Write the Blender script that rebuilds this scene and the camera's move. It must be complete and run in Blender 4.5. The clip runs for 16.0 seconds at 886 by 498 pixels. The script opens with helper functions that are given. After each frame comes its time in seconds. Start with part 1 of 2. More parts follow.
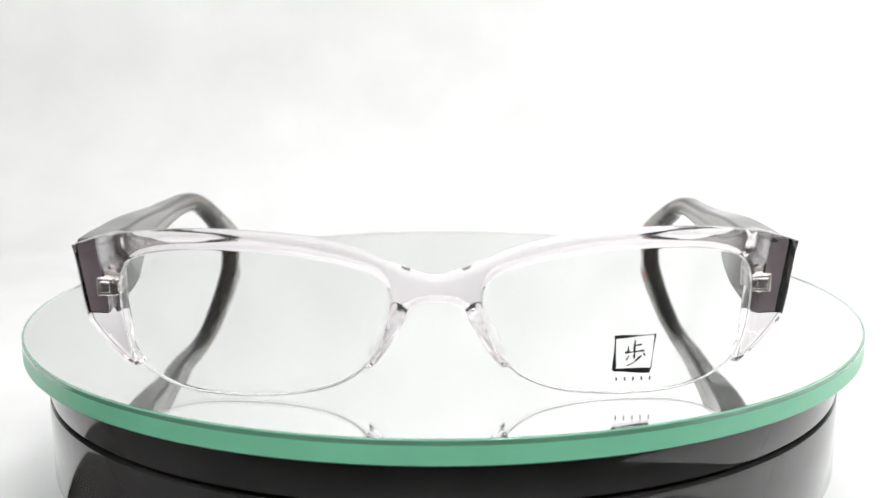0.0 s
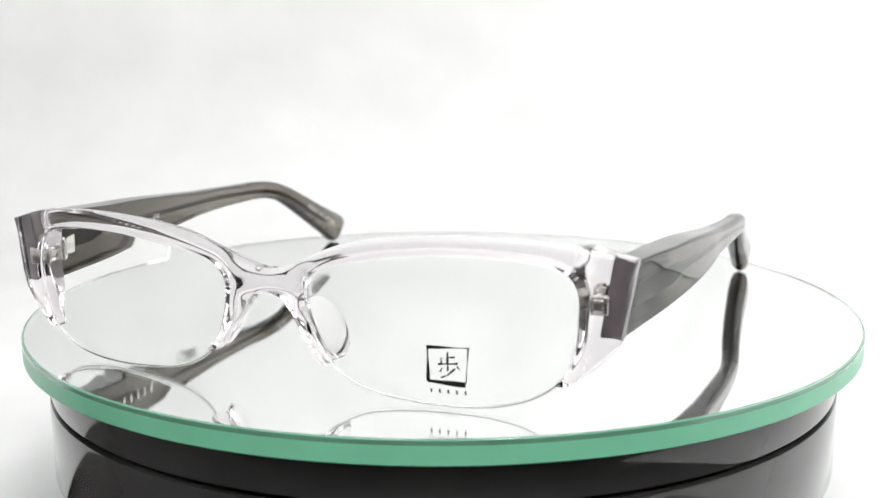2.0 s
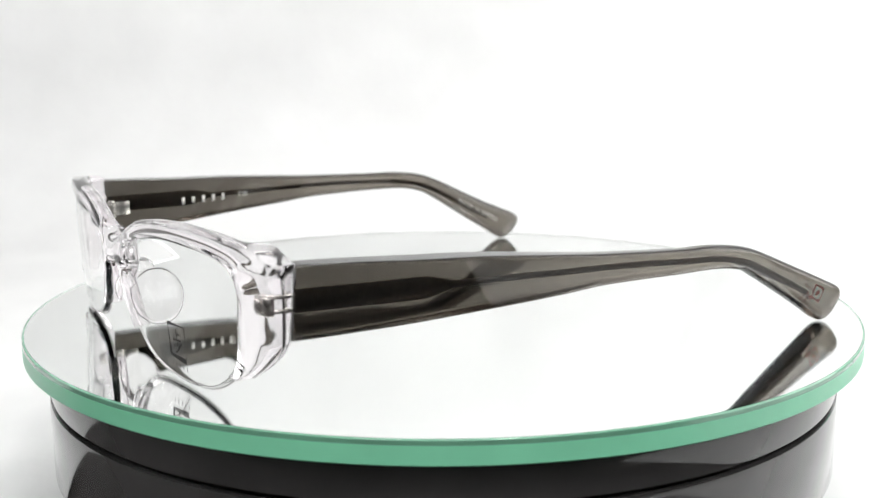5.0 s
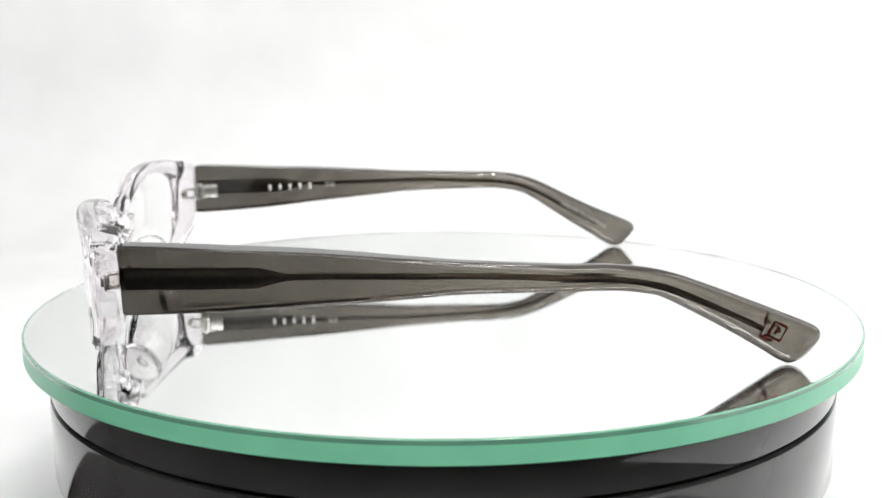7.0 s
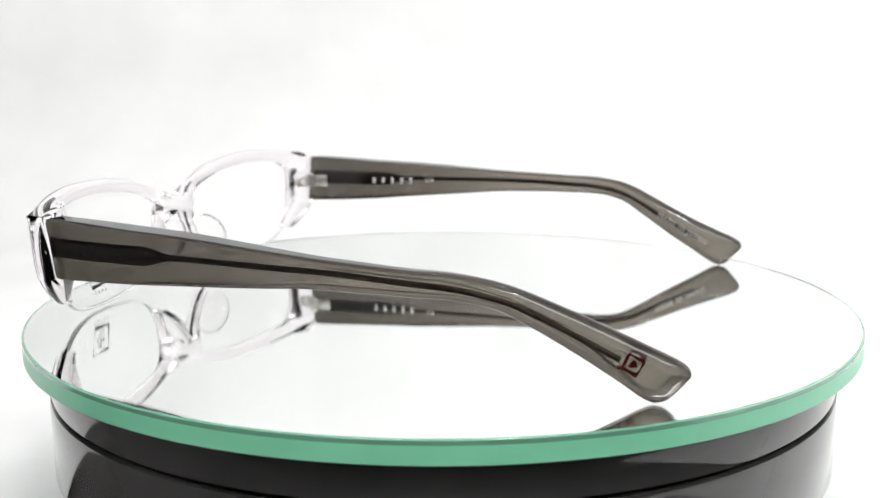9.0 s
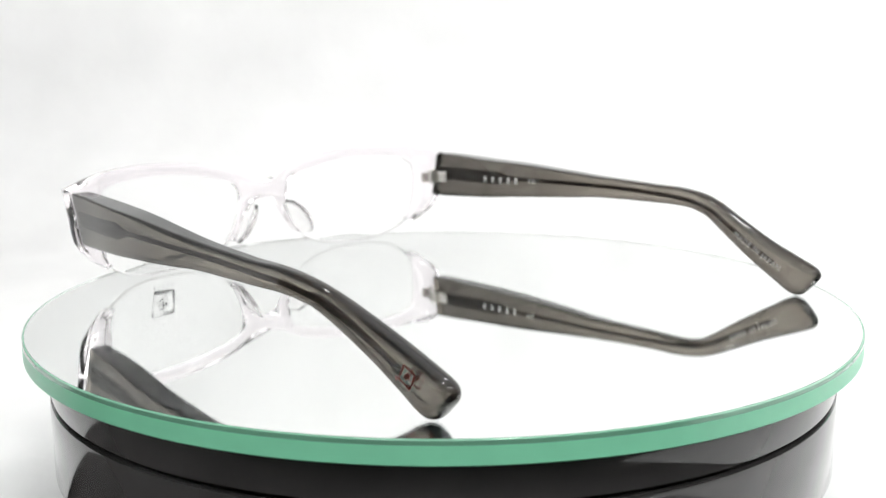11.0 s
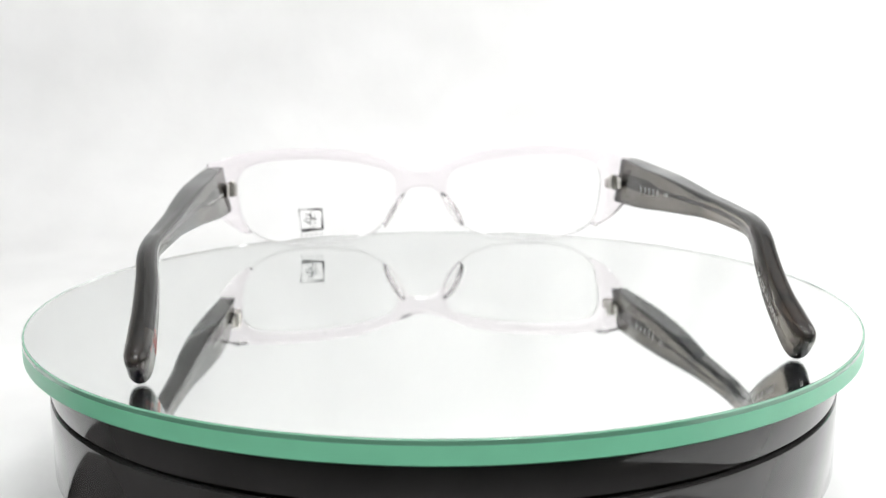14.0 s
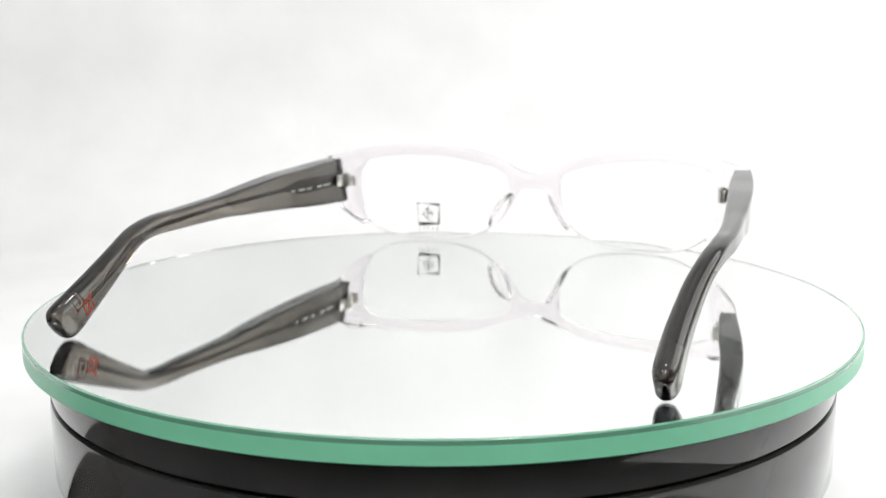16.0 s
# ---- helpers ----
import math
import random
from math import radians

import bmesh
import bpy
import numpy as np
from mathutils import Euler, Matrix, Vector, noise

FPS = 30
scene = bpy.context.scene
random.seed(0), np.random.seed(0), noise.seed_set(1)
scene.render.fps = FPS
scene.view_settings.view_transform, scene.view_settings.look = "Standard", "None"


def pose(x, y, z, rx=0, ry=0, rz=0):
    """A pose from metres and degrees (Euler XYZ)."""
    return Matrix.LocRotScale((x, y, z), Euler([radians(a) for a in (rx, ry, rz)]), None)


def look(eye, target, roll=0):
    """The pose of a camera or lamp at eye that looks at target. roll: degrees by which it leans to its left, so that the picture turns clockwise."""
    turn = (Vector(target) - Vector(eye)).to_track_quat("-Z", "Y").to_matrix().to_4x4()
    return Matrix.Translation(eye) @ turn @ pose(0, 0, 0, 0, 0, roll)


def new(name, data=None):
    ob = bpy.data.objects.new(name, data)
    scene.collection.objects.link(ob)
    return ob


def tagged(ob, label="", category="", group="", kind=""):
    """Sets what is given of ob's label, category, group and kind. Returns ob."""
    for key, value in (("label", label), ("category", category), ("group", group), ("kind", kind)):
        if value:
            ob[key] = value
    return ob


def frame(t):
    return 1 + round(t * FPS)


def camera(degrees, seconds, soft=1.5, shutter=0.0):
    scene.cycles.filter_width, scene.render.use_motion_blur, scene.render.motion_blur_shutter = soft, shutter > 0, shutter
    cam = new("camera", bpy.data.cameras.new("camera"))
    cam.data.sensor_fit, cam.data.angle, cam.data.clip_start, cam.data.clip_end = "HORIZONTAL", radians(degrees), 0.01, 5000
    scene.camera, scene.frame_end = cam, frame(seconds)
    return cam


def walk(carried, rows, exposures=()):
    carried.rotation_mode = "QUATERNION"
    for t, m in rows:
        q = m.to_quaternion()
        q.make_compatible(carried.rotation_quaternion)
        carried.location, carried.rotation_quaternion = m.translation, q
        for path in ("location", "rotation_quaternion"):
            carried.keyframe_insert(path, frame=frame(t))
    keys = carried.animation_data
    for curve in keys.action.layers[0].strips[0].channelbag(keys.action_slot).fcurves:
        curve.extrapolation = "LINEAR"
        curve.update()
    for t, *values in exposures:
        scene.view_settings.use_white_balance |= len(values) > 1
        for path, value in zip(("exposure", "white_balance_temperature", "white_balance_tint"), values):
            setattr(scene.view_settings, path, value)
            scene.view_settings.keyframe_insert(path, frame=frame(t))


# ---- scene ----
ZT = 0.050          # height of the turntable's top over the table
MM = 0.001
cam = camera(44.58, 16.0, soft=1.3)
EYE = Vector((0.0, -0.2671, ZT + 0.0632))
VIEW = Matrix.Translation(EYE) @ pose(0, 0, 0, 90 - 10.70) @ pose(0, 0, 0, 0, 0, -0.24)
walk(cam, [(0.0, VIEW), (16.0, VIEW)], exposures=[(0.0, 0.0), (4.0, 0.0), (6.5, 0.09), (12.5, 0.09), (14.5, 0.0), (16.0, 0.0)])
cam.data.dof.use_dof = True
cam.data.dof.focus_distance = 0.22
cam.data.dof.aperture_fstop = 25.0

# turn of the plate, degrees at seconds
TURN = [(0.0, 0.42), (0.5, -5.21), (1.0, -10.95), (1.5, -16.79), (2.0, -22.7), (2.5, -28.67), (3.0, -34.67), (3.5, -40.71),
        (4.0, -46.77), (4.5, -52.8), (5.0, -58.88), (5.5, -65.0), (6.0, -71.17), (6.5, -77.41), (7.0, -83.64), (7.5, -89.95),
        (8.0, -96.32), (8.5, -102.73), (9.0, -109.19), (9.5, -115.73), (10.0, -122.23), (10.5, -128.73), (11.0, -135.22), (11.5, -141.7),
        (12.0, -148.14), (12.5, -154.55), (13.0, -160.94), (13.5, -167.33), (14.0, -173.75), (14.5, -180.21), (15.0, -186.74), (15.5, -193.34),
        (16.0, -200.03)]

# ---- light ----
world = bpy.data.worlds.new("room_light")
scene.world = world
world.use_nodes = True
world.node_tree.nodes["Background"].inputs[0].default_value = (0.9, 0.95, 1.0, 1)
world.node_tree.nodes["Background"].inputs[1].default_value = 0.2


def area(name, eye, target, sx, sy, watts, color=(1, 1, 1)):
    data = bpy.data.lights.new(name, "AREA")
    data.shape, data.size, data.size_y, data.energy, data.color = "RECTANGLE", sx, sy, watts, color
    ob = new(name, data)
    ob.matrix_world = look(eye, target)
    return ob


def spot_led(name, at, watts):
    data = bpy.data.lights.new(name, "POINT")
    data.energy, data.shadow_soft_size = watts, 0.017
    ob = new(name, data)
    ob.location = at
    return ob


area("tent_roof_lamp", (0.14, 0.10, 0.60), (0.14, 0.10, 0), 0.60, 0.50, 0.3, (1.0, 0.99, 0.985))
area("right_softbox_lamp", (0.46, 0.10, 0.34), (0.0, 0.30, 0.12), 0.40, 0.40, 1.45, (1.0, 0.99, 0.98))
area("front_panel_lamp", (0.12, -0.48, 0.62), (0, 0, 0.03), 0.50, 0.16, 2.1, (1.0, 0.99, 0.985))
for x, y, watts in ((-0.10, -0.22, 0.85), (0.10, -0.22, 1.5), (-0.10, 0.06, 0.4), (0.10, 0.06, 1.0)):
    spot_led("led_lamp", (x, y, 0.54), watts)


# ---- materials ----
def material(name):
    m = bpy.data.materials.new(name)
    m.use_nodes = True
    return m, m.node_tree.nodes, m.node_tree.links, m.node_tree.nodes["Principled BSDF"]


def simple(name, color, rough=0.4, metal=0.0, transmission=0.0, ior=1.49, coat=0.0, spec=0.5):
    m, n, l, b = material(name)
    b.inputs["Base Color"].default_value = (*color, 1)
    b.inputs["Roughness"].default_value = rough
    b.inputs["Metallic"].default_value = metal
    b.inputs["Transmission Weight"].default_value = transmission
    b.inputs["IOR"].default_value = ior
    b.inputs["Coat Weight"].default_value = coat
    b.inputs["Specular IOR Level"].default_value = spec
    return m


def noisy(m, scale, amount, bump=0.0, bump_scale=None, rough=0.0):
    """Adds fine variation of tone, relief and gloss to a plain material."""
    n, l = m.node_tree.nodes, m.node_tree.links
    b = n["Principled BSDF"]
    coord = n.new("ShaderNodeTexCoord")
    tex = n.new("ShaderNodeTexNoise")
    tex.inputs["Scale"].default_value, tex.inputs["Detail"].default_value = scale, 6
    l.new(coord.outputs["Object"], tex.inputs["Vector"])
    c = b.inputs["Base Color"].default_value[:3]
    ramp = n.new("ShaderNodeValToRGB")
    ramp.color_ramp.elements[0].position, ramp.color_ramp.elements[1].position = 0.3, 0.7
    ramp.color_ramp.elements[0].color = (*[v * (1 - amount) for v in c], 1)
    ramp.color_ramp.elements[1].color = (*[min(1, v * (1 + amount)) for v in c], 1)
    l.new(tex.outputs["Fac"], ramp.inputs["Fac"])
    l.new(ramp.outputs["Color"], b.inputs["Base Color"])
    if bump:
        fine = n.new("ShaderNodeTexNoise")
        fine.inputs["Scale"].default_value, fine.inputs["Detail"].default_value = bump_scale or scale * 4, 8
        l.new(coord.outputs["Object"], fine.inputs["Vector"])
        bp = n.new("ShaderNodeBump")
        bp.inputs["Strength"].default_value, bp.inputs["Distance"].default_value = bump, 0.002
        l.new(fine.outputs["Fac"], bp.inputs["Height"])
        l.new(bp.outputs["Normal"], b.inputs["Normal"])
    if rough:
        r = n.new("ShaderNodeMapRange")
        r.inputs["To Min"].default_value = b.inputs["Roughness"].default_value - rough
        r.inputs["To Max"].default_value = b.inputs["Roughness"].default_value + rough
        l.new(tex.outputs["Fac"], r.inputs["Value"])
        l.new(r.outputs["Result"], b.inputs["Roughness"])
    return m


CLEAR = simple("clear_lilac_acetate", (0.935, 0.898, 0.922), 0.004, transmission=1.0, ior=1.31)
LENS = simple("demo_lens", (1.0, 1.0, 1.0), 0.0, transmission=1.0, ior=1.13)

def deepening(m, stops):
    """Paints light lost in the temple's thickness into its tint along y, hinge to tip."""
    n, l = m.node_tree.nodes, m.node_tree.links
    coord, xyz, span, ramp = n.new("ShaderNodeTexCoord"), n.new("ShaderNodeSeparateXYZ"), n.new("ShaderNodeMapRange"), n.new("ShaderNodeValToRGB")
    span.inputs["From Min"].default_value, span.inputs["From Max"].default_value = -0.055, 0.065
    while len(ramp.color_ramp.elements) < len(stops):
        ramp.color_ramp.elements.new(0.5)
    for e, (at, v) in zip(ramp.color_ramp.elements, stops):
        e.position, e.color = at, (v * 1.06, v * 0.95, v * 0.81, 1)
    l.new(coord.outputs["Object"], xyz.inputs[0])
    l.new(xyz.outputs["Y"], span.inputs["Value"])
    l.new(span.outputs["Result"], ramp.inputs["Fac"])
    # narrow sides painted darker for light dimmed across the height, twice the flanks' thickness
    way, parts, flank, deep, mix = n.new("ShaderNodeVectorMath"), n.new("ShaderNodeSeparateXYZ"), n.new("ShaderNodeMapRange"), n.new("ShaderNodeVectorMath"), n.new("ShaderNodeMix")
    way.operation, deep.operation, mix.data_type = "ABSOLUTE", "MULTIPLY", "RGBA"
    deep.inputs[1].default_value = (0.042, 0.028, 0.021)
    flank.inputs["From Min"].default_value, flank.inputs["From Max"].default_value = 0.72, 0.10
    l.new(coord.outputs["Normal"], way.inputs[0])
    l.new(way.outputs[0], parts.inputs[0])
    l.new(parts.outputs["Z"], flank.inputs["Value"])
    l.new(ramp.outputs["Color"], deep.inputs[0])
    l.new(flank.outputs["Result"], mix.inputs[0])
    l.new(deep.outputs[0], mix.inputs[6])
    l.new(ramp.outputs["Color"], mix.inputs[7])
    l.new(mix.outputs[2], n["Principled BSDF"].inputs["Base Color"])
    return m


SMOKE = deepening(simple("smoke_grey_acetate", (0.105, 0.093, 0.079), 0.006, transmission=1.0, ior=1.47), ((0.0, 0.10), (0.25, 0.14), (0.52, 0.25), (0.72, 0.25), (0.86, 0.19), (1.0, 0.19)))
STEEL = noisy(simple("hinge_steel", (0.72, 0.70, 0.66), 0.24, metal=1.0), 900, 0.08)
CORE = noisy(simple("dark_core_wire", (0.16, 0.14, 0.125), 0.35, metal=1.0), 700, 0.15)
# added sheet's colour, standing in for light absorbed along the temple
END_DARK = noisy(simple("end_dark_sheet", (0.34, 0.30, 0.32), 0.5), 500, 0.12)
# gloss at a slant pales the added sheet as the temple turns
gloss = END_DARK.node_tree.nodes.new("ShaderNodeBsdfGlossy")
gloss.inputs["Color"].default_value, gloss.inputs["Roughness"].default_value = (0.9, 0.88, 0.9, 1), 0.25
sheen = END_DARK.node_tree.nodes.new("ShaderNodeLayerWeight")
sheen.inputs["Blend"].default_value = 0.75
both_ways = END_DARK.node_tree.nodes.new("ShaderNodeMixShader")
END_DARK.node_tree.links.new(sheen.outputs["Facing"], both_ways.inputs[0])
END_DARK.node_tree.links.new(END_DARK.node_tree.nodes["Principled BSDF"].outputs[0], both_ways.inputs[1])
END_DARK.node_tree.links.new(gloss.outputs[0], both_ways.inputs[2])
END_DARK.node_tree.links.new(both_ways.outputs[0], END_DARK.node_tree.nodes["Material Output"].inputs[0])
PAD = simple("clear_nose_pad", (0.97, 0.96, 0.963), 0.01, transmission=1.0, ior=1.27)
NYLON = simple("nylon_thread", (0.93, 0.925, 0.925), 0.25, transmission=0.35, ior=1.3)
INK = simple("black_print", (0.012, 0.012, 0.013), 0.45)
RED = noisy(simple("red_brown_stamp", (0.55, 0.05, 0.02), 0.5), 3000, 0.2)
SILVER = simple("silver_print", (0.62, 0.61, 0.58), 0.4, metal=0.3)
GLASS = simple("plate_glass", (0.997, 1.0, 0.998), 0.0, transmission=1.0, ior=1.5)
EDGE = noisy(simple("green_glass_edge", (0.25, 0.72, 0.46), 0.35, coat=0.1), 90, 0.05, rough=0.05)
BEVEL = noisy(simple("dark_green_bevel", (0.15, 0.37, 0.25), 0.12, coat=0.5), 90, 0.08)
MIRROR = simple("silvered_mirror", (0.985, 1.0, 0.99), 0.003, metal=1.0)
BLACK = noisy(simple("glossy_black_plastic", (0.050, 0.048, 0.048), 0.10, coat=0.5), 40, 0.2, bump=0.004, bump_scale=120, rough=0.04)
FABRIC = noisy(simple("white_fabric", (0.80, 0.803, 0.80), 0.9, spec=0.1), 16, 0.05, bump=0.5, bump_scale=34)
TABLE = noisy(simple("dark_table_top", (0.035, 0.032, 0.030), 0.5), 12, 0.3)
ROOM = noisy(simple("room_paint", (0.62, 0.62, 0.61), 0.9), 3, 0.08)


# ---- mesh helpers ----
def blend(a, b, x):
    t = min(1, max(0, (x - a) / (b - a)))
    return t * t * (3 - 2 * t)


def link(name, bm, mat, parent=None, label="", smooth=True):
    me = bpy.data.meshes.new(name)
    bm.normal_update()
    for e in bm.edges:
        if len(e.link_faces) == 2 and e.calc_face_angle(0) > radians(40):
            e.smooth = False
    bm.to_mesh(me)
    bm.free()
    for p in me.polygons:
        p.use_smooth = smooth
    me.materials.append(mat)
    ob = new(name, me)
    ob.parent = parent
    return tagged(ob, label)


def part(name, bm, mat, parent, label="", smooth=True):
    return link(name, bm, mat, parent, label, smooth)


def lathe(profile, n=160):
    """A closed body of revolution from (radius, height) pairs."""
    bm = bmesh.new()
    rings = []
    for r, z in profile:
        if r <= 1e-9:
            rings.append([bm.verts.new((0, 0, z))])
        else:
            rings.append([bm.verts.new((r * math.cos(2 * math.pi * i / n), r * math.sin(2 * math.pi * i / n), z)) for i in range(n)])
    for a, b in zip(rings, rings[1:]):
        for i in range(n):
            j = (i + 1) % n
            if len(a) == 1 and len(b) > 1:
                bm.faces.new((a[0], b[i], b[j]))
            elif len(b) == 1 and len(a) > 1:
                bm.faces.new((a[i], b[0], a[j]))
            elif len(a) > 1:
                bm.faces.new((a[i], b[i], b[j], a[j]))
    bmesh.ops.recalc_face_normals(bm, faces=bm.faces[:])
    return bm


def block(sx, sy, sz, m=Matrix.Identity(4), bevel=0.0, segments=2):
    bm = bmesh.new()
    bmesh.ops.create_cube(bm, size=1, matrix=Matrix.Diagonal((sx, sy, sz, 1)))
    if bevel:
        bmesh.ops.bevel(bm, geom=bm.edges[:], offset=bevel, segments=segments, affect="EDGES", profile=0.5)
    bmesh.ops.transform(bm, matrix=m, verts=bm.verts[:])
    return bm


def smooth_line(points, step, closed=False, corners=()):
    """Catmull-Rom through control points, resampled evenly; named corners stay sharp."""
    P = [Vector(p) for p in points]
    n = len(P)
    out = []
    for i in range(n if closed else n - 1):
        p1, p2 = P[i], P[(i + 1) % n]
        p0 = P[i - 1] if (closed or i > 0) else p1
        p3 = P[(i + 2) % n] if (closed or i + 2 < n) else p2
        if i in corners:
            p0 = p1
        if (i + 1) % n in corners:
            p3 = p2
        k = max(1, round((p2 - p1).length / step))
        for j in range(k):
            t = j / k
            out.append(0.5 * ((2 * p1) + (p2 - p0) * t + (2 * p0 - 5 * p1 + 4 * p2 - p3) * t * t + (3 * p1 - p0 - 3 * p2 + p3) * t ** 3))
    if not closed:
        out.append(P[-1])
    return out


def inset(line, d):
    """A closed line moved inwards by d."""
    n = len(line)
    out = []
    for i in range(n):
        a = (line[i] - line[i - 1])
        b = (line[(i + 1) % n] - line[i])
        t = (a.normalized() + b.normalized())
        t = t.normalized() if t.length > 1e-6 else a.normalized()
        out.append(line[i] + Vector((-t.y, t.x)) * d)
    return out


def area_of(line):
    return 0.5 * sum(a.x * b.y - b.x * a.y for a, b in zip(line, line[1:] + line[:1]))


def plate(line, front, back, r, grid=1.6):
    """A bent plate with rounded edges: line is its outline in (x, z), front and back give y in mm."""
    from mathutils.geometry import delaunay_2d_cdt
    if area_of(line) < 0:
        line = line[::-1]
    n = len(line)
    steps = [(0.0, 1.0), (0.10, 0.62), (0.35, 0.26), (0.65, 0.08), (1.0, 0.0)]
    step1 = inset(line, 1.0)
    wide = []
    for p, q in zip(line, step1):
        inward = (q - p).normalized()
        best = 9.0
        for w in line:
            d = w - p
            if d.length > 0.3 and d.dot(inward) > 0.75 * d.length:
                best = min(best, d.length)
        wide.append(min(r, 0.40 * best))
    for _ in range(6):
        wide = [min(wide[k], (wide[k - 1] + wide[k] + wide[(k + 1) % n]) / 3) for k in range(n)]
    lines = [[p + (q - p) * (d * w) for p, q, w in zip(line, step1, wide)] for d, _ in steps]
    bm = bmesh.new()

    def ring(pts, lift, side):
        made = []
        for q, w in zip(pts, wide):
            f, b = front(q.x, q.y), back(q.x, q.y)
            e = min(w, 0.48 * (b - f)) * lift
            made.append(bm.verts.new((q.x * MM, (f + e if side == 0 else b - e) * MM, q.y * MM)))
        return made
    fr = [ring(ln, s[1], 0) for ln, s in zip(lines, steps)]
    bk = [ring(ln, s[1], 1) for ln, s in zip(lines, steps)]
    order = fr[::-1] + bk
    for a, b in zip(order, order[1:]):
        for i in range(n):
            j = (i + 1) % n
            bm.faces.new((a[i], a[j], b[j], b[i]))
    inner = lines[-1]
    xs, zs = [q.x for q in inner], [q.y for q in inner]
    extra = []
    x = math.floor(min(xs))
    while x < max(xs):
        z = math.floor(min(zs))
        while z < max(zs):
            q = Vector((x, z))
            if min((q - w).length_squared for w in inner) > (0.45 * grid) ** 2:
                extra.append(q)
            z += grid
        x += grid
    edges = [(i, (i + 1) % n) for i in range(n)]
    co, _, tris, vo, _, _ = delaunay_2d_cdt(inner + extra, edges, [], 1, 1e-6)
    for rim, surf in ((fr[-1], front), (bk[-1], back)):
        at = {}
        for i, o in enumerate(vo):
            hit = [k for k in o if k < n]
            at[i] = rim[hit[0]] if hit else bm.verts.new((co[i].x * MM, surf(co[i].x, co[i].y) * MM, co[i].y * MM))
        for t in tris:
            vs = [at[k] for k in t]
            if len(set(vs)) == 3:
                if surf is front:
                    vs = vs[::-1]
                try:
                    bm.faces.new(vs)
                except ValueError:
                    pass
    bmesh.ops.recalc_face_normals(bm, faces=bm.faces[:])
    return bm


def tube(points, radius, n=10, flat=None):
    """A swept round bar through 3D points (m); flat gives per-point (half width, half height)."""
    bm = bmesh.new()
    rings = []
    for i, p in enumerate(points):
        t = (points[min(i + 1, len(points) - 1)] - points[max(i - 1, 0)]).normalized()
        side = t.cross(Vector((0, 0, 1)))
        side = side.normalized() if side.length > 1e-6 else Vector((1, 0, 0))
        up = side.cross(t)
        a, b = flat[i] if flat else (radius, radius)
        rings.append([bm.verts.new(p + side * a * math.cos(2 * math.pi * k / n) + up * b * math.sin(2 * math.pi * k / n)) for k in range(n)])
    for a, b in zip(rings, rings[1:]):
        for k in range(n):
            bm.faces.new((a[k], a[(k + 1) % n], b[(k + 1) % n], b[k]))
    bm.faces.new(rings[0])
    bm.faces.new(rings[-1])
    bmesh.ops.recalc_face_normals(bm, faces=bm.faces[:])
    return bm


# ---- the photo tent and the room ----
def backdrop():
    """A white cloth that lies on the table, sweeps up behind and round the sides."""
    bm = bmesh.new()
    nu, nv = 150, 110
    grid = []
    for j in range(nv):
        s = j / (nv - 1) * 1.40
        row = []
        for i in range(nu):
            u = -0.62 + 1.24 * i / (nu - 1)
            y0 = -0.015 - 0.32 * blend(0.06, 0.30, u)
            run = 0.325 - y0
            if s < run:
                y, z = y0 + s, 0.0
            elif s < run + 0.157:
                a = (s - run) / 0.1
                y, z = y0 + run + 0.1 * math.sin(a), 0.1 * (1 - math.cos(a))
            else:
                y, z = y0 + run + 0.1, 0.1 + (s - run - 0.157)
            far = min(1, max(0, (s - run + 0.05) / 0.15))
            w = noise.fractal(Vector((u * 5 + 3, s * 4, 0.3)), 1.0, 2.0, 4) * 0.006
            w += (abs(noise.noise(Vector((u * 9 + s * 7, s * 3 - u * 4, 2.0)))) - 0.2) * 0.006
            y -= w * far
            z += -0.0012 + noise.noise(Vector((u * 14, s * 14, 5))) * 0.0006 * (1 - far)
            row.append(bm.verts.new((u, y, z)))
        grid.append(row)
    for a, b in zip(grid, grid[1:]):
        for i in range(nu - 1):
            bm.faces.new((a[i], a[i + 1], b[i + 1], b[i]))
    return tagged(link("backdrop", bm, FABRIC), "softly creased white cloth backdrop sweeping up behind the turntable", "backdrop", kind="structure")


def tent_panel(name, m, sx, sy, label):
    bm = block(sx, sy, 0.004, m)
    return tagged(link(name, bm, FABRIC, smooth=False), label, "tent wall", kind="structure")


def room():
    top = block(1.6, 1.5, 0.03, Matrix.Translation((0, 0, -0.0190)), 0.002)
    tagged(link("table_top", top, TABLE), "dark matt table top under the turntable and cloth", "table", kind="structure")
    for name, at, size in (("wall_north", (0, 0.95, 0.3), (2.6, 0.1, 2.3)), ("wall_south", (0, -1.65, 0.3), (2.6, 0.1, 2.3)),
                           ("wall_east", (1.25, -0.35, 0.3), (0.1, 2.5, 2.3)), ("wall_west", (-1.25, -0.35, 0.3), (0.1, 2.5, 2.3)),
                           ("floor", (0, -0.35, -0.80), (2.6, 2.7, 0.1)), ("ceiling", (0, -0.35, 1.50), (2.6, 2.7, 0.1))):
        tagged(link(name, block(*size, Matrix.Translation(at)), ROOM, smooth=False), "plain grey room surface", "wall", kind="structure")


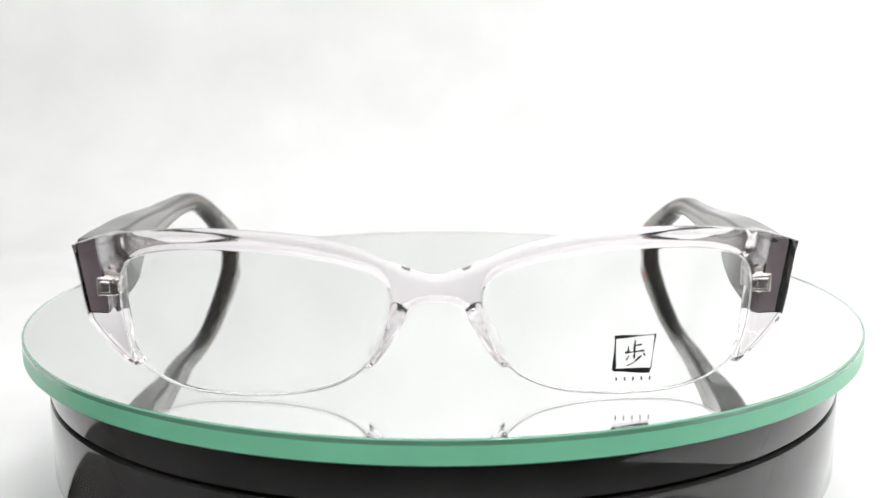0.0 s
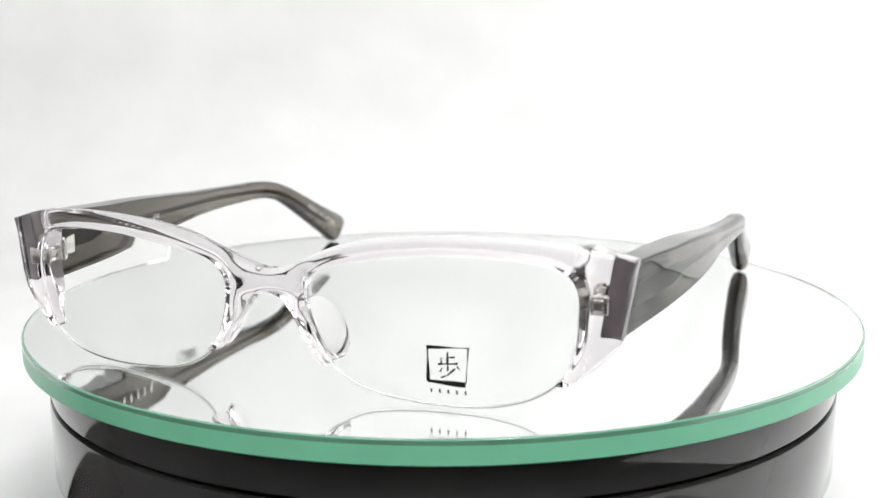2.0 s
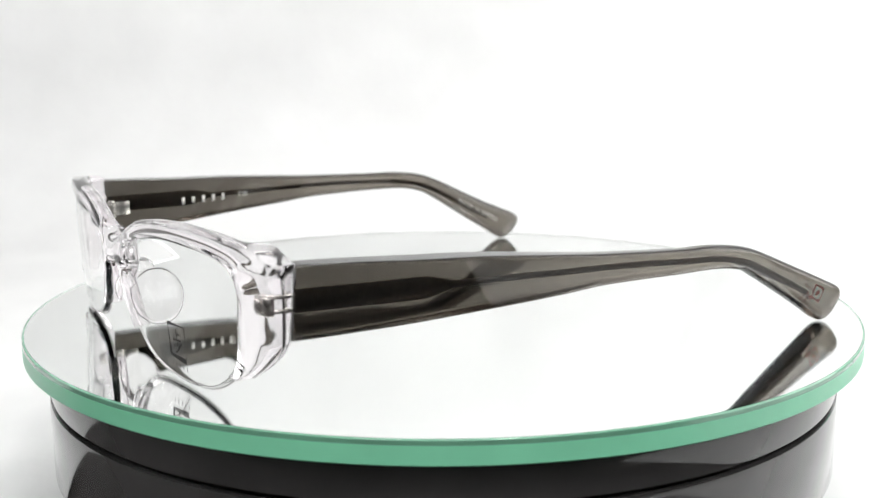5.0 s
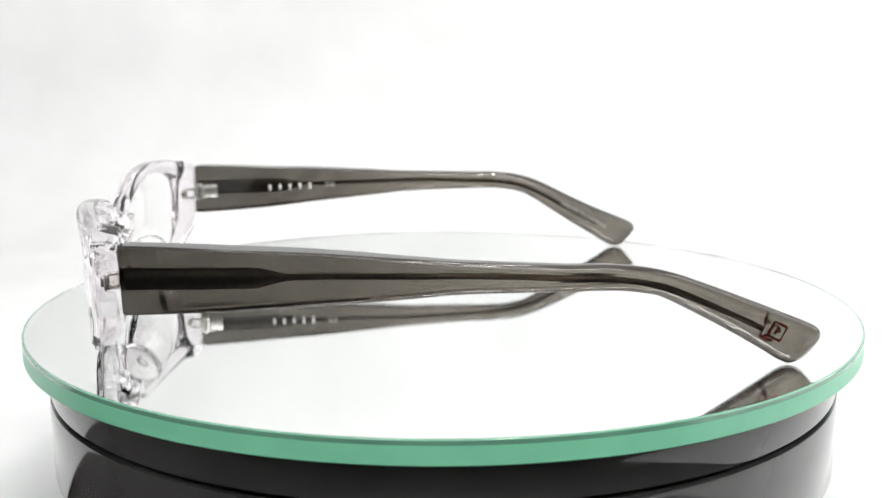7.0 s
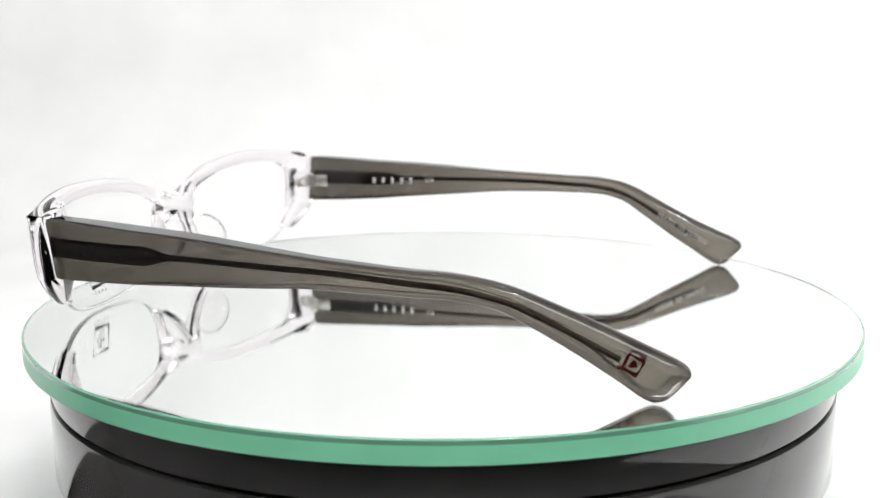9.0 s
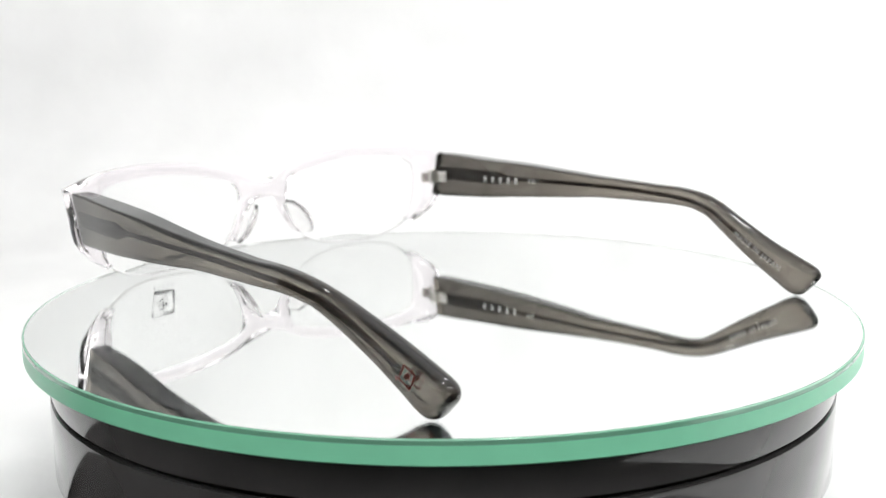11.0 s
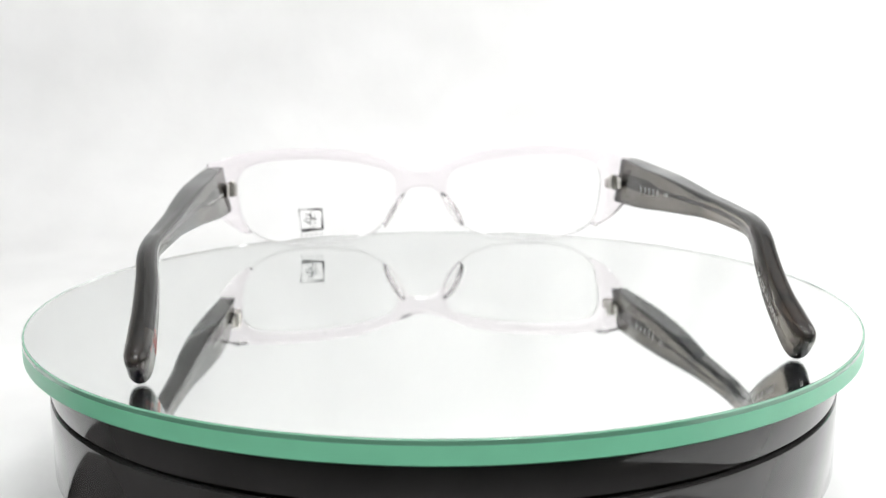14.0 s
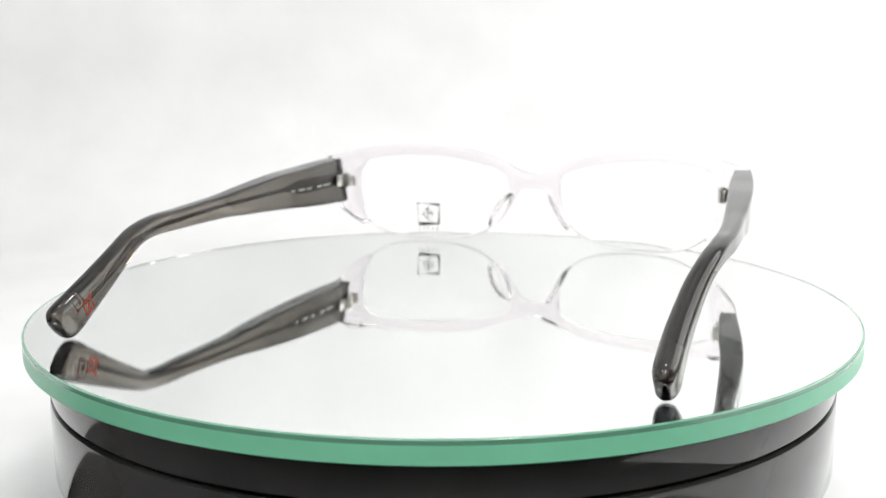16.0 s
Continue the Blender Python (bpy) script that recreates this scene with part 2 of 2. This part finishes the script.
backdrop()
tent_panel("wall_tent_west", Matrix.Translation((-0.63, -0.03, 0.357)) @ pose(0, 0, 0, 0, 90, 0), 0.716, 1.04, "white cloth side panel of the photo tent")
tent_panel("wall_tent_east", Matrix.Translation((0.63, 0.43, 0.36)) @ pose(0, 0, 0, 0, 90, 0), 0.70, 0.12, "white cloth side panel of the photo tent")
tent_panel("ceiling_tent", Matrix.Translation((0, -0.03, 0.73)), 1.30, 1.08, "white cloth roof of the photo tent")
tent_panel("wall_tent_front", Matrix.Translation((0, -0.56, 0.44)) @ pose(0, 0, 0, 90, 0, 0), 1.26, 0.56, "white cloth front flap of the photo tent above its opening")
room()


# ---- the turntable ----
def turntable():
    base = new("turntable")
    tagged(base, "round glossy black plastic motorised display turntable", "turntable")
    prof = [(0, -3), (86, -3), (88.2, -2.4), (89.5, 0.0), (93.4, 14.0), (94.0, 15.2), (94.2, 15.6), (93.7, 15.9), (93.7, 16.2), (94.6, 16.6),
            (95.0, 17.4), (95.1, 34.0), (94.9, 34.9), (94.2, 35.1), (92.5, 35.1), (0, 35.1)]
    part("base_drum", lathe([(r * MM, z * MM) for r, z in prof]), BLACK, base)
    prof = [(0, 36.0), (92.5, 36.0), (94.2, 36.0), (94.7, 36.3), (94.8, 37.0), (94.6, 44.2), (94.3, 44.9), (93.6, 45.2), (0, 45.2)]
    part("upper_ring", lathe([(r * MM, z * MM) for r, z in prof]), BLACK, base)
    part("spindle", lathe([(0, 35.0 * MM), (91.8 * MM, 35.0 * MM), (91.8 * MM, 36.1 * MM), (0, 36.1 * MM)]), BLACK, base)
    return base


def glass_plate():
    top = new("mirror_plate")
    tagged(top, "round mirrored glass plate with a polished green edge", "mirror plate")
    core = [(0, -4.75), (99.75, -4.75), (100.0, -4.5), (100.0, -1.05), (0, -1.05)]
    part("green_edge", lathe([(r * MM, z * MM) for r, z in core], 256), EDGE, top, "bright sea-green polished glass edge")
    part("silvering", lathe([(99.45 * MM, -1.045 * MM), (99.45 * MM, -0.985 * MM), (0, -0.985 * MM)], 256), MIRROR, top, "silvered mirror layer", smooth=False)
    band = [(99.5, -1.04), (100.0, -1.04), (100.0, -0.2), (99.8, -0.01), (99.5, -0.01)]
    part("bevel", lathe([(r * MM, z * MM) for r, z in band + band[:1]], 256), BEVEL, top, "dark green bevelled rim")
    part("cover_glass", lathe([(99.45 * MM, -0.985 * MM), (99.45 * MM, 0), (0, 0)], 256), GLASS, top, smooth=False)
    return top


# ---- the spectacles ----
def front_y(x, z):
    """The front face: bowed round the brow, flatter on each end piece."""
    a = abs(x)
    b = min(a, 61.6)
    return -81.4 + 1.7e-5 * b ** 3 + 2.6e-7 * b ** 4 + 0.33 * (a - b) - 0.08 * (min(z, 17) - 12)


def front_back(x, z):
    f = front_y(x, z)
    start = 52.2 + 2.4 * blend(5.5, 11.0, z) + 1.6 * blend(24.0, 27.0, z)
    k = blend(start, start + 3.2, abs(x))
    low = 0.92 * (1 - blend(5.5, 13.0, z))
    end = -67.8 * (1 - low) + (f + 4.2) * low
    bridge = 1.6 * (1 - blend(4.0, 9.5, abs(x))) * blend(15.5, 18.5, z)
    return (f + 4.0 + bridge) * (1 - k) + max(end, f + 2.0) * k


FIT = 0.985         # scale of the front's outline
RIM_OUT = [(0, 23.3), (2.8, 23.7), (5.5, 24.7), (8.5, 26.1), (12, 27.6), (16.5, 29.2), (21.5, 30.3), (27.5, 31.1), (37.5, 31.7),
           (48, 31.6), (57, 30.6), (62.7, 29.4), (67.8, 27.9)]
END_OUT = [(67.8, 27.9), (65.7, 15.0), (64.6, 12.3), (62.3, 9.6), (59.5, 7.2), (56.6, 5.4)]
OPENING = [(54.9, 5.9), (56.7, 8.4), (57.8, 12.2), (58.5, 17.7), (58.5, 21.6), (57.3, 24.7), (54.5, 26.6), (49.5, 27.7), (43, 28.2),
           (34.5, 28.2), (28.5, 27.7), (23.2, 27.0), (17, 25.7), (11.6, 24.1), (9.4, 22.3), (8.4, 19.7), (8.8, 15.4), (9.7, 12.3),
           (11, 9.3), (13.1, 6.7)]
NOSE_ARM = [(12.1, 6.3), (10.8, 7.4), (8.5, 10.5), (7.0, 13.2), (5.3, 16.1), (4.2, 17.7), (2.4, 18.4), (0, 18.6)]
LENS_LOW = [(15, 4.9), (18.5, 3.0), (23, 1.75), (29, 0.95), (36.5, 0.7), (43.6, 1.15), (49.0, 2.4), (52.8, 4.3)]


def spectacles():
    top = new("spectacles")
    tagged(top, "half-rim spectacles with clear lilac front and smoke-grey temples", "spectacles")
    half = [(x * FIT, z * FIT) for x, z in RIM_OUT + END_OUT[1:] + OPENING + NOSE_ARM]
    sharp = {len(RIM_OUT) - 1, len(RIM_OUT) + len(END_OUT) - 2, len(RIM_OUT) + len(END_OUT) - 1, len(RIM_OUT + END_OUT + OPENING) - 2,
             len(RIM_OUT + END_OUT + OPENING) - 1}
    mirror_half = [(-x, z) for x, z in half[::-1]][1:-1]
    loop = half + mirror_half
    n = len(half)
    both = sharp | {n + (n - 2 - k) for k in sharp}
    line = smooth_line(loop, 0.8, True, both)
    front = part("front", plate(line, front_y, front_back, 1.1, 1.3), CLEAR, top, "clear faintly lilac acetate half-rim front")
    for s in (1, -1):
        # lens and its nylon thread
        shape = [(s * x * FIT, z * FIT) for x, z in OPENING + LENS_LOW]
        ln = smooth_line(shape, 1.0, True)
        if area_of(ln) < 0:
            ln = ln[::-1]
        ln = inset(ln, 0.06)
        part("lens", plate(ln, lambda x, z: front_y(x, z) + 0.8, lambda x, z: front_y(x, z) + 2.2, 0.25, 2.5), LENS, top, "thin clear plastic demonstration lens")
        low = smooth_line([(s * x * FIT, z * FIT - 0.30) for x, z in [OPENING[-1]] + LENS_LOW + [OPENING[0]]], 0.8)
        part("nylon_thread", tube([Vector((q.x, front_y(q.x, q.y) + 1.9, q.y)) * MM for q in low], 0.20 * MM, 8), NYLON, top, "fine whitish nylon thread under the lens")
        # nose pad
        pad = bmesh.new()
        bmesh.ops.create_uvsphere(pad, u_segments=28, v_segments=18, radius=1)
        m = pose(s * 9.3 * MM, -74.3 * MM, 11.6 * MM, 6, -s * 30, -s * 16) @ Matrix.Diagonal((0.95 * MM, 5.0 * MM, 6.4 * MM, 1))
        bmesh.ops.transform(pad, matrix=m, verts=pad.verts[:])
        part("nose_pad", pad, PAD, top, "clear moulded nose pad")
        temple(top, s)
        hinge(top, s)
    prints(top)
    return top


# temple stations: top (y, z), bottom (y, z), outer x, inner x
STATIONS = [((-67.6, 27.7), (-67.6, 13.8), 66.5, 61.6), ((-57, 27.3), (-57, 14.2), 67.7, 62.1), ((-46, 26.7), (-46, 14.8), 68.9, 62.5),
            ((-31, 26.0), (-31, 15.8), 70.0, 63.8), ((-14, 24.6), (-14, 16.7), 70.7, 65.2), ((-3.6, 23.7), (-3.6, 17.3), 70.8, 65.9),
            ((7, 23.1), (7, 17.4), 71.1, 66.5), ((18, 22.6), (18, 17.4), 71.2, 66.9), ((25.6, 22.5), (25.0, 17.4), 71.0, 66.9),
            ((31.5, 22.0), (29.8, 17.1), 70.8, 66.6), ((36.0, 21.2), (33.2, 16.5), 70.5, 66.1), ((40.3, 19.9), (36.6, 15.6), 70.0, 65.5),
            ((46, 17.6), (41.6, 13.0), 69.2, 64.5), ((56, 13.4), (50.5, 7.9), 68.3, 63.4), ((64.3, 10.0), (57.8, 3.6), 68.0, 63.0),
            ((68.8, 8.1), (62.0, 1.0), 67.9, 63.0), ((70.5, 6.9), (64.4, 0.1), 67.4, 63.4), ((71.0, 5.4), (66.6, 0.5), 66.6, 64.0)]
SHIFT = {1: (-2.0, -0.6, 1.3, -0.6, 0.0), -1: (-2.5, 1.4, -1.8, 0.1, 0.9)}   # each temple's reach, lift at the bend, splay at the tip, lift and splay at the hinge


def station(k, s):
    """A station between the listed ones, k from 0 to their number less one."""
    i = min(int(k), len(STATIONS) - 2)
    t = k - i

    def flat(n):
        a, b, xo, xi = STATIONS[min(max(n, 0), len(STATIONS) - 1)]
        return np.array([*a, *b, xo, xi])
    p0, p1, p2, p3 = flat(i - 1), flat(i), flat(i + 1), flat(i + 2)
    v = 0.5 * (2 * p1 + (p2 - p0) * t + (2 * p0 - 5 * p1 + 4 * p2 - p3) * t * t + (3 * p1 - p0 - 3 * p2 + p3) * t ** 3)
    dy = SHIFT[s][0] * blend(-66, 40, v[0])
    v[0] += dy
    v[2] += dy
    up = (SHIFT[s][3] + (SHIFT[s][1] - SHIFT[s][3]) * blend(-50, 20, v[0])) * (1 - blend(30, 58, v[0]))
    v[4:] += SHIFT[s][2] * blend(0, 60, v[0]) + SHIFT[s][4] * (1 - blend(-60, 0, v[0]))
    v[1] += up
    v[3] += up
    return v


def cant(y):
    """How far the foot of the section leans inwards, in mm: most at the hinge."""
    return 2.3 * (1 - blend(-68, -20, y))


def section(r):
    """A rounded rectangle from -1 to 1 both ways; r gives each corner's radius as shares of the half sizes."""
    out = []
    for cx, cz, start in ((1, 1, 0), (-1, 1, 90), (-1, -1, 180), (1, -1, 270)):
        for k in range(8):
            a = radians(start + 90 * k / 7)
            out.append((cx * (1 - r[0]) + r[0] * math.cos(a), cz * (1 - r[1]) + r[1] * math.sin(a)))
        px, pz = out[-1]
        if start in (0, 180):
            out += [(px - cx * 0.03, pz), (cx * -(1 - r[0] - 0.03), pz)]
        else:
            out += [(px, pz - cz * 0.03), (px, -cz * (1 - r[1] - 0.03))]
    return out


def temple(top, s):
    bm = bmesh.new()
    rings = []
    count = 150
    for q in range(count):
        k = q / (count - 1) * (len(STATIONS) - 1)
        ty, tz, by, bz, xo, xi = station(k, s)
        tall, wide = math.hypot(ty - by, tz - bz) / 2, (xo - xi) / 2
        r = 0.55 + 0.75 * blend(-50, 10, ty) + 0.75 * blend(20, 55, ty)
        near = min(q, count - 1 - q)
        slim = 1.0 if near > 2 else (0.90, 0.955, 0.985)[near] if q > 9 else (0.965, 0.99, 1.0)[near]
        ring = []
        for cx, cz in section((min(0.94, r / wide + 0.45 * blend(15, 50, ty)), min(0.94, r / tall + 0.12 * blend(15, 50, ty)))):
            x = (xo + xi) / 2 + wide * cx * slim
            w = (1 + cz * slim) / 2
            x -= cant(ty) * (1 - w)
            ring.append(bm.verts.new((s * x * MM, (by + (ty - by) * w) * MM, (bz + (tz - bz) * w) * MM)))
        rings.append(ring)
    n = len(rings[0])
    for a, b in zip(rings, rings[1:]):
        for j in range(n):
            bm.faces.new((a[j], a[(j + 1) % n], b[(j + 1) % n], b[j]))
    bm.faces.new(rings[0])
    bm.faces.new(rings[-1])
    bmesh.ops.recalc_face_normals(bm, faces=bm.faces[:])
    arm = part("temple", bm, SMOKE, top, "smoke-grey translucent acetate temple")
    # thin sheet added over the front end to darken the view along the temple
    ty, tz, by, bz, xo, xi = station(0, s)
    cap = block((xo - xi) * 0.76 * MM, 0.08 * MM, (tz - bz - 0.9) * MM, Matrix.Identity(4), 0.03 * MM, 1)
    for v in cap.verts:
        w = 0.5 + v.co.z / ((tz - bz) * MM)
        v.co += Vector((s * ((xo + xi) / 2 - 0.45 - cant(ty) * (1 - w)) * MM, (ty - 0.09) * MM, (tz + bz) / 2 * MM))
    part("end_dark", cap, END_DARK, arm, "grey-violet sheet added to darken the temple's front end")
    # metal core: a flat plate at the hinge that narrows to a wire
    pts, flat = [], []
    for q in range(70):
        k = 0.12 + q / 69 * 13.5
        ty, tz, by, bz, xo, xi = station(k, s)
        y, z, x = (ty + by) / 2, (tz + bz) / 2 + 0.3 - 0.8 * blend(0, 35, ty), (xo + xi) / 2 - 0.2 - cant(ty) / 2
        w = 1 - blend(-43, -36, y)
        pts.append(Vector((s * x, y, z)) * MM)
        flat.append(((0.55 + 0.15 * w) * MM, (0.62 + 1.5 * w) * MM))
    part("core_wire", tube(pts, 1, 12, flat), CORE, arm, "dark metal core showing through the acetate")


def hinge(top, s):
    """A riveted barrel hinge: an anchor sunk in the clear front, three knuckles, a leaf on the temple."""
    at = lambda x, y, z, ry=0.0: Matrix.Translation((s * (x + 0.4 + SHIFT[s][4] * 0.7) * MM, y * MM, z * MM)) @ pose(0, 0, 0, 0, 0, ry)
    h = part("hinge", block(3.4 * MM, 1.0 * MM, 3.6 * MM, at(59.7, -70.6, 19.6), 0.45 * MM, 3), STEEL, top, "small silver metal barrel hinge")
    part("anchor", block(2.0 * MM, 0.7 * MM, 2.2 * MM, at(59.7, -71.4, 19.6), 0.3 * MM, 3), STEEL, h)
    for z in (18.9, 21.5):
        part("anchor_foot", block(1.1 * MM, 2.6 * MM, 0.8 * MM, at(59.4, -68.9, z - 0.4), 0.25 * MM, 2), STEEL, h)
    for z in (18.7, 20.2, 21.7):
        bm = bmesh.new()
        bmesh.ops.create_cone(bm, cap_ends=True, segments=20, radius1=1.2 * MM, radius2=1.2 * MM, depth=1.3 * MM, matrix=at(58.6, -66.2, z))
        bmesh.ops.bevel(bm, geom=[e for e in bm.edges if abs(e.verts[0].co.z - e.verts[1].co.z) < 1e-7], offset=0.15 * MM, segments=2, affect="EDGES")
        part("knuckle", bm, STEEL, h)
    screw = bmesh.new()
    bmesh.ops.create_cone(screw, cap_ends=True, segments=20, radius1=0.9 * MM, radius2=0.75 * MM, depth=0.5 * MM, matrix=at(58.6, -66.2, 22.5))
    part("screw", screw, STEEL, h)
    part("hinge_leaf", block(0.7 * MM, 5.0 * MM, 3.6 * MM, at(59.5, -63.6, 20.4, -s * 6), 0.25 * MM), STEEL, h)
    part("hinge_tab", block(2.4 * MM, 0.9 * MM, 4.2 * MM, at(58.9, -67.4, 20.2), 0.25 * MM), STEEL, h)


def bar(x0, z0, x1, z1, w, y_of, lift=-0.05, wobble=0.0):
    """A flat brush stroke from one place to another on a surface y_of(x, z), in mm."""
    bm = bmesh.new()
    a, b = Vector((x0, z0)), Vector((x1, z1))
    d = (b - a)
    side = Vector((-d.y, d.x)).normalized()
    rows = []
    n = 10
    for i in range(n + 1):
        t = i / n
        c = a + d * t
        h = w / 2 * (1 + wobble * math.sin(5 * t + x0) - wobble * t)
        rows.append([bm.verts.new((q.x * MM, (y_of(q.x, q.y) + lift) * MM, q.y * MM)) for q in (c - side * h, c + side * h)])
    for p, q in zip(rows, rows[1:]):
        bm.faces.new((p[0], p[1], q[1], q[0]))
    bmesh.ops.solidify(bm, geom=bm.faces[:], thickness=0.03 * MM)
    return bm


def joined(list_of_bm):
    out = bmesh.new()
    for b in list_of_bm:
        me = bpy.data.meshes.new("tmp")
        b.to_mesh(me)
        b.free()
        out.from_mesh(me)
        bpy.data.meshes.remove(me)
    return out


LOGO = (-0.35, -0.4)  # where the printed mark sits


def prints(top):
    face = lambda x, z: front_y(x, z) + 0.8
    box = [bar(32.4, 5.6, 32.5, 12.0, 0.55, face, wobble=0.3), bar(32.3, 11.9, 40.0, 12.2, 0.50, face, wobble=0.4),
           bar(39.8, 12.2, 39.2, 5.6, 0.28, face, wobble=0.4), bar(32.3, 5.65, 39.1, 5.35, 0.72, face, wobble=-0.25)]
    for side in box:
        bmesh.ops.translate(side, vec=Vector((LOGO[0], 0, LOGO[1])) * MM, verts=side.verts[:])
    part("print_frame", joined(box), INK, top, "black brush-stroke square printed on the lens")
    strokes = [(36.1, 11.2, 36.0, 8.9, .42), (36.1, 10.2, 37.4, 10.4, .34), (34.9, 10.1, 34.9, 9.1, .34), (34.3, 8.9, 37.9, 9.2, .40),
               (36.1, 8.9, 36.0, 7.7, .36), (37.4, 8.3, 35.9, 6.9, .36), (35.9, 6.9, 34.7, 6.4, .26),
               (35.0, 8.2, 34.6, 7.5, .34), (37.7, 8.7, 38.2, 8.1, .32)]
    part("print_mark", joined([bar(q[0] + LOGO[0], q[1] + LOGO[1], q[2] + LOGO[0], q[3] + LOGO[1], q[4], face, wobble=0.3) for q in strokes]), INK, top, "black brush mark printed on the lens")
    for i in range(5):
        x = 32.9 + LOGO[0] + 1.55 * i
        part("print_bar", bar(x, 3.1, x, 3.85, 0.34, face), simple_grey(), top)
    # pale bars stamped inside the temples
    for s, spans in ((-1, [(-45.6 + 3.0 * i, 1.1, 1.9) for i in range(5)]),
                     (1, [(-57, 1.6, 0.5), (-54.6, 2.4, 0.5), (-51, 3.2, 0.5), (-45, 2.6, 0.45), (-41, 4.0, 0.45), (-36.5, 1.8, 0.45)])):
        for y, length, height in spans:
            k = next(j / 20 for j in range(300) if station(j / 20, s)[0] >= y)
            ty, tz, by, bz, xo, xi = station(k, s)
            ob = part("stamped_bar", block(0.06 * MM, length * 0.8 * MM, height * MM, Matrix.Translation((s * (xi - 0.05 - cant(y) * 0.52) * MM, y * MM, ((tz + bz) / 2 - 0.2) * MM)) @ pose(0, 0, 0, 0, 0, -s * 6)), SILVER, top)
    stamp(top, True)
    stamp(top, False)
    words(top, "MADE IN JAPAN", 2.0, tip_pose(-1, 13.1, True))
    words(top, "038", 1.7, tip_pose(-1, 3.25, True))


def simple_grey():
    m = bpy.data.materials.get("grey_print")
    return m or simple("grey_print", (0.10, 0.10, 0.11), 0.5)


def tip_pose(s, k, inner):
    """A place on a tip's face with x along the tip towards its end and y up across it."""
    a, b = station(k - 0.3, s), station(k + 0.3, s)
    mid = lambda v: Vector((s * ((v[5] if inner else v[4]) - cant(v[0]) / 2), (v[0] + v[2]) / 2, (v[1] + v[3]) / 2))
    along = (mid(b) - mid(a)).normalized()
    out = Vector((-s if inner else s, 0, 0))
    out = (out - along * out.dot(along)).normalized()
    up = out.cross(along)
    m = Matrix((along, up, out)).transposed().to_4x4()
    m.translation = (mid(station(k, s)) + out * 0.08) * MM
    return m


def stamp(top, inner):
    """A red square mark inlaid in one tip: raised on the inner face, sunk under the outer one."""
    m = tip_pose(1, 13.95, inner)
    if not inner:
        m = m @ Matrix.Translation((0, 0, -0.40 * MM))
    flat = lambda x, z: 0.0
    marks = []
    for q in ((-2.1, -2.1, -2.1, 2.1, .42), (-2.1, 2.1, 2.1, 2.1, .42), (2.1, 2.1, 2.1, -2.1, .34), (2.1, -2.1, -1.9, -2.1, .5),
              (-0.9, 0.1, 1.1, 0.1, .4), (0, 1.3, 0, -1.2, .4), (-0.8, -0.9, 0.8, 0.9, .34), (-2.1, -2.1, -3.2, -2.6, .6)):
        marks.append(bar(*q[:4], q[4] * 1.7, flat, 0.0, 0.3))
    bm = joined(marks)
    bmesh.ops.transform(bm, matrix=m @ pose(0, 0.0004, 0, 90) @ Matrix.Diagonal((0.7, 1, -0.72, 1)), verts=bm.verts[:])
    part("red_mark", bm, RED, top, "red-brown square mark stamped on the tip")


def words(top, body, size, m):
    """Pale lettering stamped on a face, m giving its place."""
    curve = bpy.data.curves.new("lettering", "FONT")
    curve.body, curve.size, curve.align_x, curve.align_y, curve.extrude = body, size * MM, "CENTER", "CENTER", 0.02 * MM
    curve.space_character = 1.15
    tmp = new("lettering", curve)
    dg = bpy.context.evaluated_depsgraph_get()
    me = bpy.data.meshes.new_from_object(tmp.evaluated_get(dg))
    bpy.data.objects.remove(tmp)
    bm = bmesh.new()
    bm.from_mesh(me)
    bpy.data.meshes.remove(me)
    bmesh.ops.transform(bm, matrix=m, verts=bm.verts[:])
    part("lettering", bm, SILVER, top, "pale stamped lettering " + body, smooth=False)


turntable()
PLATE = glass_plate()
SPECS = spectacles()
OFFSET = Vector((-1.8 * MM, 0, 0.0))


def motions():
    """The plate turns on its axis and carries the spectacles round."""
    walk(PLATE, [(t, pose(0, 0, ZT, 0, 0, a)) for t, a in TURN])
    walk(SPECS, [(t, pose(0, 0, ZT, 0, 0, a) @ Matrix.Translation(OFFSET)) for t, a in TURN])


motions()
